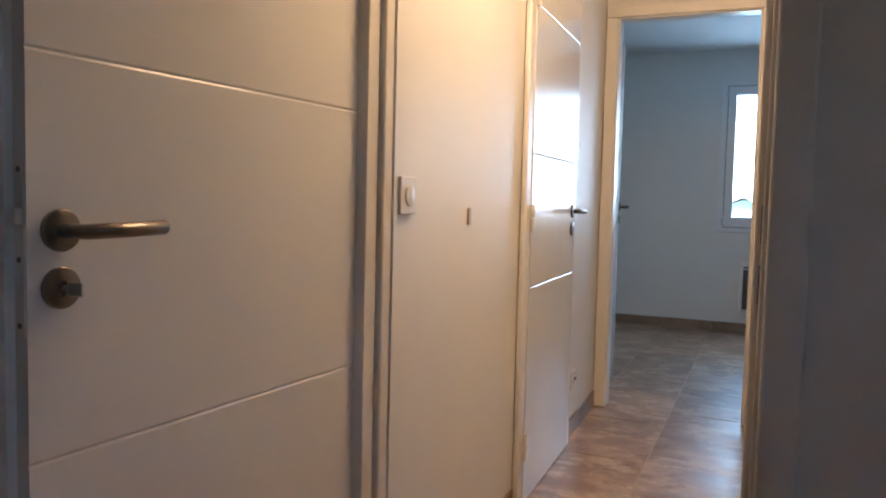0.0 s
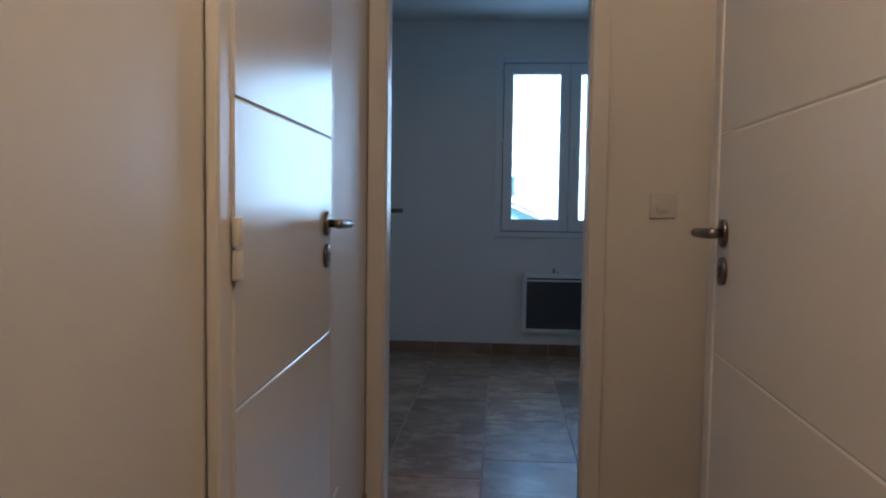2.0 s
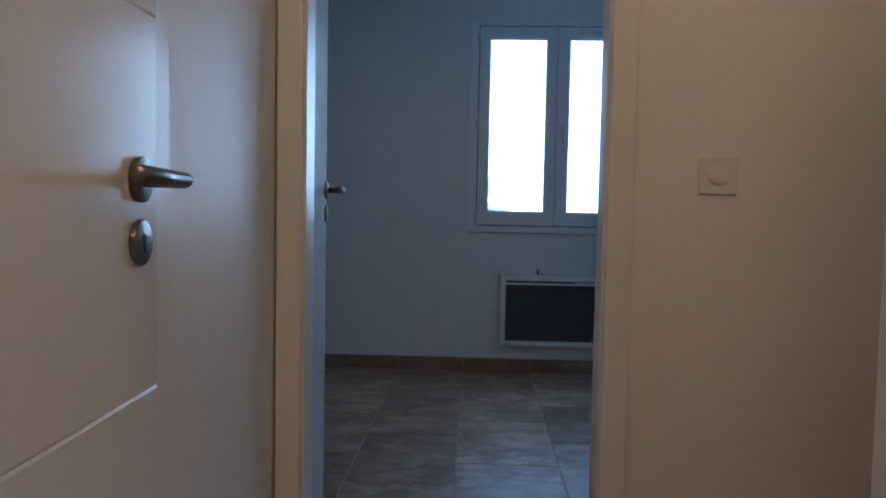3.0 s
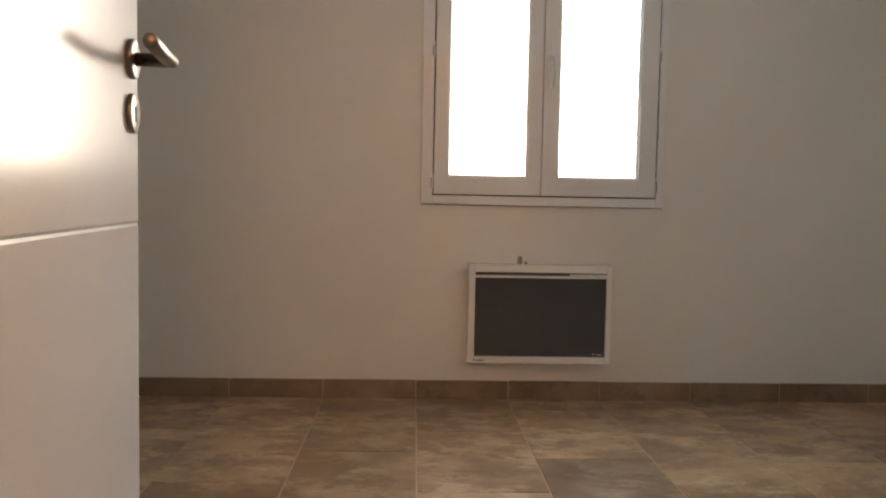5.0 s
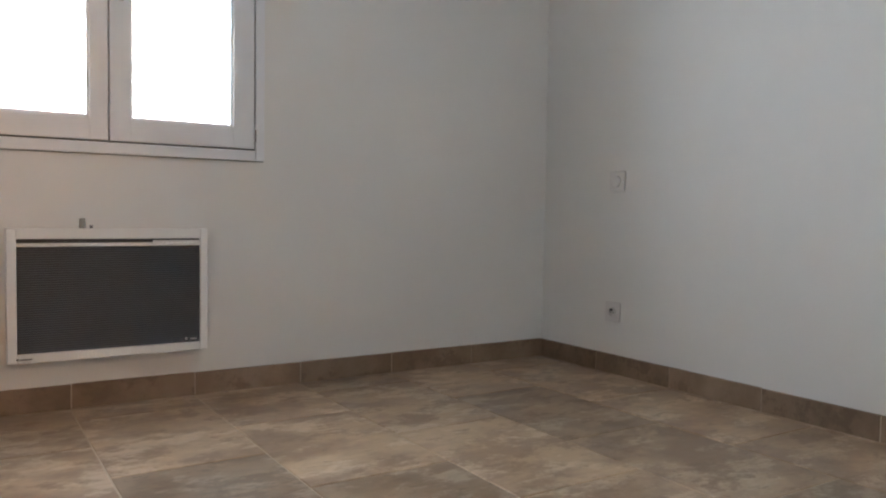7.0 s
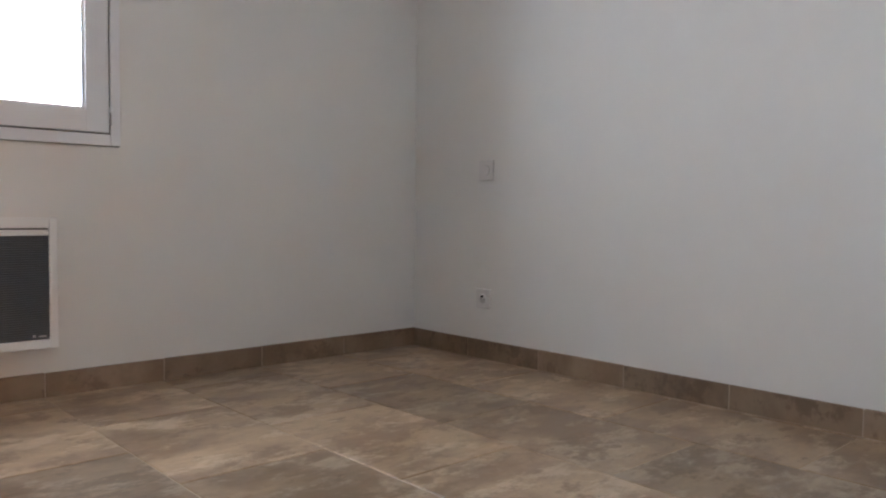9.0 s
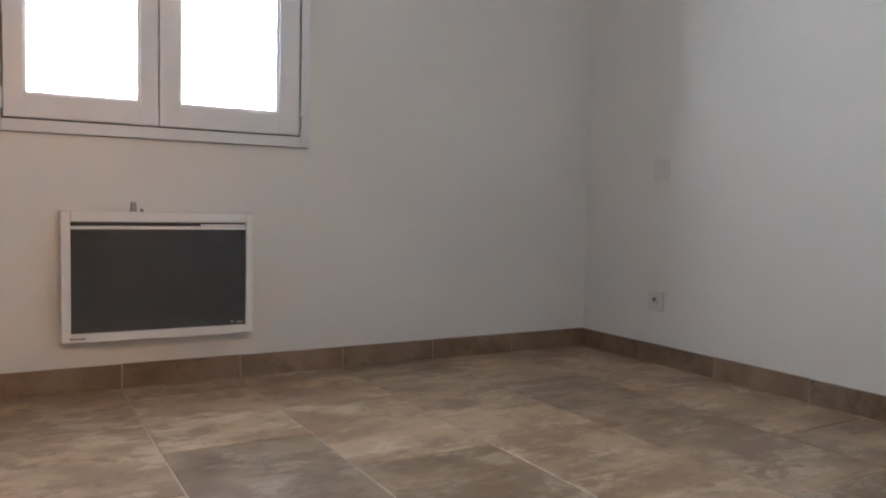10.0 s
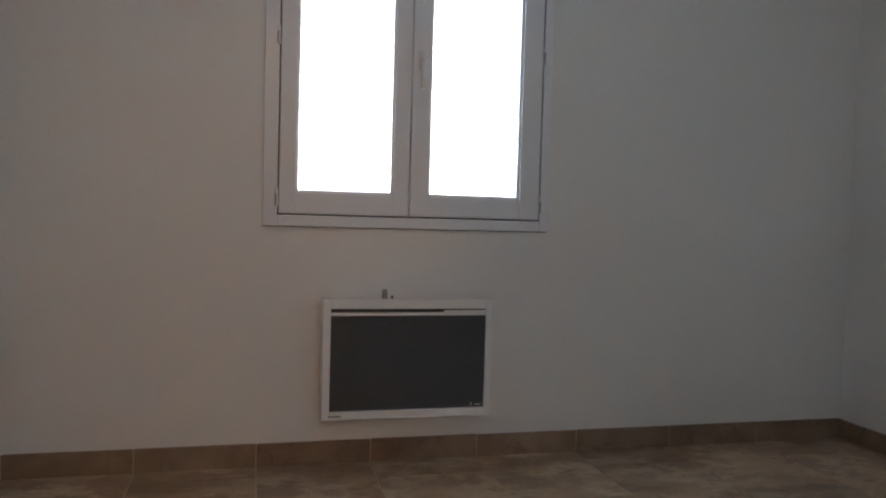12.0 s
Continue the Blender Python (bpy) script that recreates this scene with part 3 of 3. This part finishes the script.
# hallway ceiling lamp; the second holder is added, unseen, with the alcove's fill light
for x, y in ((-0.38, 0.80), (0.56, 2.50)):
    lamp = root("ceiling_lamp", pose(x, y, CEIL), "bare bulb holder of white plastic on the ceiling", "ceiling lamp", "ceiling lamps")
    part("holder", cyl(bmesh.new(), pose(0, 0, -0.09), 0.022, 0.09, 24, 0.045, 0.003), M_PLASTIC, lamp, "", True)


# ---------------------------------------------------------------- outside
structure("ground", boxed(-150, 150, YW + 0.3, 300, -3.3, -3.0), M_GROUND, "pale gravel ground outside", "ground")


def far_house(name, m, label, w, d, h, rise, wall_mat, shutters=()):
    """A rendered house, ridge along its depth, with shuttered windows on its front."""
    e = root(name, m, label, "house")
    part("wall", boxed(-w / 2, w / 2, 0, d, 0, h), wall_mat, e)
    rf = bmesh.new()
    o, t = 0.4, 0.18
    ring = [(-w / 2 - o, h - 0.1), (0, h + rise), (w / 2 + o, h - 0.1), (w / 2 + o, h - 0.1 + t), (0, h + rise + t), (-w / 2 - o, h - 0.1 + t)]
    va = [rf.verts.new((x, -o, z)) for x, z in ring]
    vb = [rf.verts.new((x, d + o, z)) for x, z in ring]
    for k in range(6):
        rf.faces.new((va[k], va[(k + 1) % 6], vb[(k + 1) % 6], vb[k]))
    for v, turn in ((va, 1), (vb, -1)):
        rf.faces.new([v[k] for k in (0, 1, 4, 5)][::turn])
        rf.faces.new([v[k] for k in (1, 2, 3, 4)][::turn])
    part("roof", rf, M_ROOF, e, "clay tile roof")
    gb = bmesh.new()
    ends = [[gb.verts.new((x, y, z)) for x, z in ((-w / 2, h + 0.002), (w / 2, h + 0.002), (0, h + rise - 0.05))] for y in (0.0, d)]
    gb.faces.new(ends[0])
    gb.faces.new(ends[1][::-1])
    for k in range(3):
        gb.faces.new((ends[0][k], ends[0][(k + 1) % 3], ends[1][(k + 1) % 3], ends[1][k]))
    part("gable", gb, wall_mat, e)
    for x, z in shutters:
        wn_ = part("window", boxed(x - 0.45, x + 0.45, -0.05, 0.02, z - 0.6, z + 0.6), M_RENDER, e)
        for x0 in (x - 0.42, x + 0.02):
            sh = boxed(x0, x0 + 0.40, -0.08, -0.055, z - 0.55, z - 0.47)
            box(sh, x0, x0 + 0.40, -0.08, -0.055, z + 0.47, z + 0.55)
            for k in range(9):
                box(sh, x0 + 0.04, x0 + 0.36, -0.08, -0.06, z - 0.45 + 0.103 * k, z - 0.375 + 0.103 * k)
            part("shutter", sh, M_SHUTTER, wn_, "grey-green louvred shutter")
    return e


far_house("far_house", pose(6.0, 46.0, -3.0), "tall pale rendered house with louvred shutters", 26.0, 8.0, 20.0, 1.5, M_RENDER, [(-6.1, 5.15), (-9.3, 5.15)])
far_house("low_house", pose(-1.0, 31.0, -3.25), "low mint-coloured house with a clay tile roof", 6.4, 7.0, 3.3, 1.35, M_MINT)


# ---------------------------------------------------------------- plinth tiles
def plinth_run(name, a, b, at, axis, face, label, start=0.0, length=0.41, h=0.082):
    """Plinth tiles from a to b along axis on the wall at `at`; face: the way they stand out."""
    e = root(name, pose(0, 0, 0), label, "baseboard", kind="structure")
    edges = [a] + [start + length * k for k in range(-20, 30) if a + 0.03 < start + length * k < b - 0.03] + [b]
    for p, q in zip(edges, edges[1:]):
        top = h + random.uniform(-0.0015, 0.0015)
        out = 0.010 + random.uniform(0, 0.0015)
        lo, hi = sorted((at, at + face * out))
        if axis == "x":
            bm = boxed(p + 0.0018, q - 0.0018, lo, hi, -0.002, top, 0.0015, 1)
        else:
            bm = boxed(lo, hi, p + 0.0018, q - 0.0018, -0.002, top, 0.0015, 1)
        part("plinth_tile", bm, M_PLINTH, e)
    lo, hi = sorted((at, at + face * 0.0085))
    span = (a + 0.003, b - 0.003, lo, hi) if axis == "x" else (lo, hi, a + 0.003, b - 0.003)
    part("joint_filler", boxed(*span, -0.002, h - 0.004), M_GROUT, e, "light grout between the plinth tiles")
    return e


P = "beige travertine plinth tiles along the wall foot"
plinth_run("baseboard_window", BX0, BX1 - 0.002, YW, "x", -1, P, -0.06)
plinth_run("baseboard_right", YB + 0.012, YW - 0.0115, BX1, "y", -1, P, 5.62)
plinth_run("baseboard_left", YB + 0.012, YW - 0.012, BX0, "y", 1, P, 5.6)
plinth_run("baseboard_bedroom_door", D4[1] + 0.07, BX1 - 0.012, YB, "x", 1, P)
plinth_run("baseboard_partition", D4[1] + 0.067, AX, YE, "x", -1, P, 0.3)
plinth_run("baseboard_hall_left_end", D2[1] + 0.067, YE - 0.0, XL, "y", 1, P, 2.7)
plinth_run("baseboard_hall_left", YC1 + 0.012, D2[0] - 0.067, XL, "y", 1, P, 0.9)
plinth_run("baseboard_cross", CX1 + 0.058, 1.988, YD0, "x", -1, P, 0.3)


# the hallway's side walls stand a little out of square, with all that is on them
LEFT_SIDE = ("wall_left", "door_frame_2", "door_1", "door_2", "door_bumper", "wall_plug", "light_switch", "wall_socket.001", "baseboard_hall_left", "baseboard_hall_left_end")
RIGHT_SIDE = ("wall_right", "door_frame_3", "door_frame_5", "door_3", "door_5")
for names, px, py, angle in ((LEFT_SIDE, XL, YE, 1.6), (RIGHT_SIDE, XR, 2.0, -1.3)):
    turn = Matrix.Translation((px, py, 0)) @ pose(0, 0, 0, 0, 0, angle) @ Matrix.Translation((-px, -py, 0))
    for nm in names:
        bpy.data.objects[nm].matrix_world = turn @ bpy.data.objects[nm].matrix_basis


# ---------------------------------------------------------------- floor tiles
TX, TY = 0.4065, 0.610
COLUMN_JOINT = (5.58, 5.276, 5.515, 5.213, 5.515, 5.200, 5.495, 5.21, 5.53)      # one cross joint of each column, from x = -1.69 on
tile_mesh = mesh_of("floor_tile", boxed(-TX / 2 + 0.0023, TX / 2 - 0.0023, -TY / 2 + 0.0023, TY / 2 - 0.0023, -0.012, 0.0, 0.0015, 1), M_TILE)
for i in range(-4, 7):
    x = -0.470 + TX * (i + 0.5)
    for j in range(-13, 3):
        y = COLUMN_JOINT[(i + 2) % 9] - 0.005 + TY * (j + 0.5)
        if not (Y0 < y < YW + 0.3 and BX0 - 0.2 < x < BX1 + 0.2):
            continue
        if y < YE and not (XL - 0.45 < x < 1.1):
            continue
        t = new("floor_tile", tile_mesh)
        t.parent = floor
        t.location = (x, y, random.uniform(-0.0006, 0.0006))
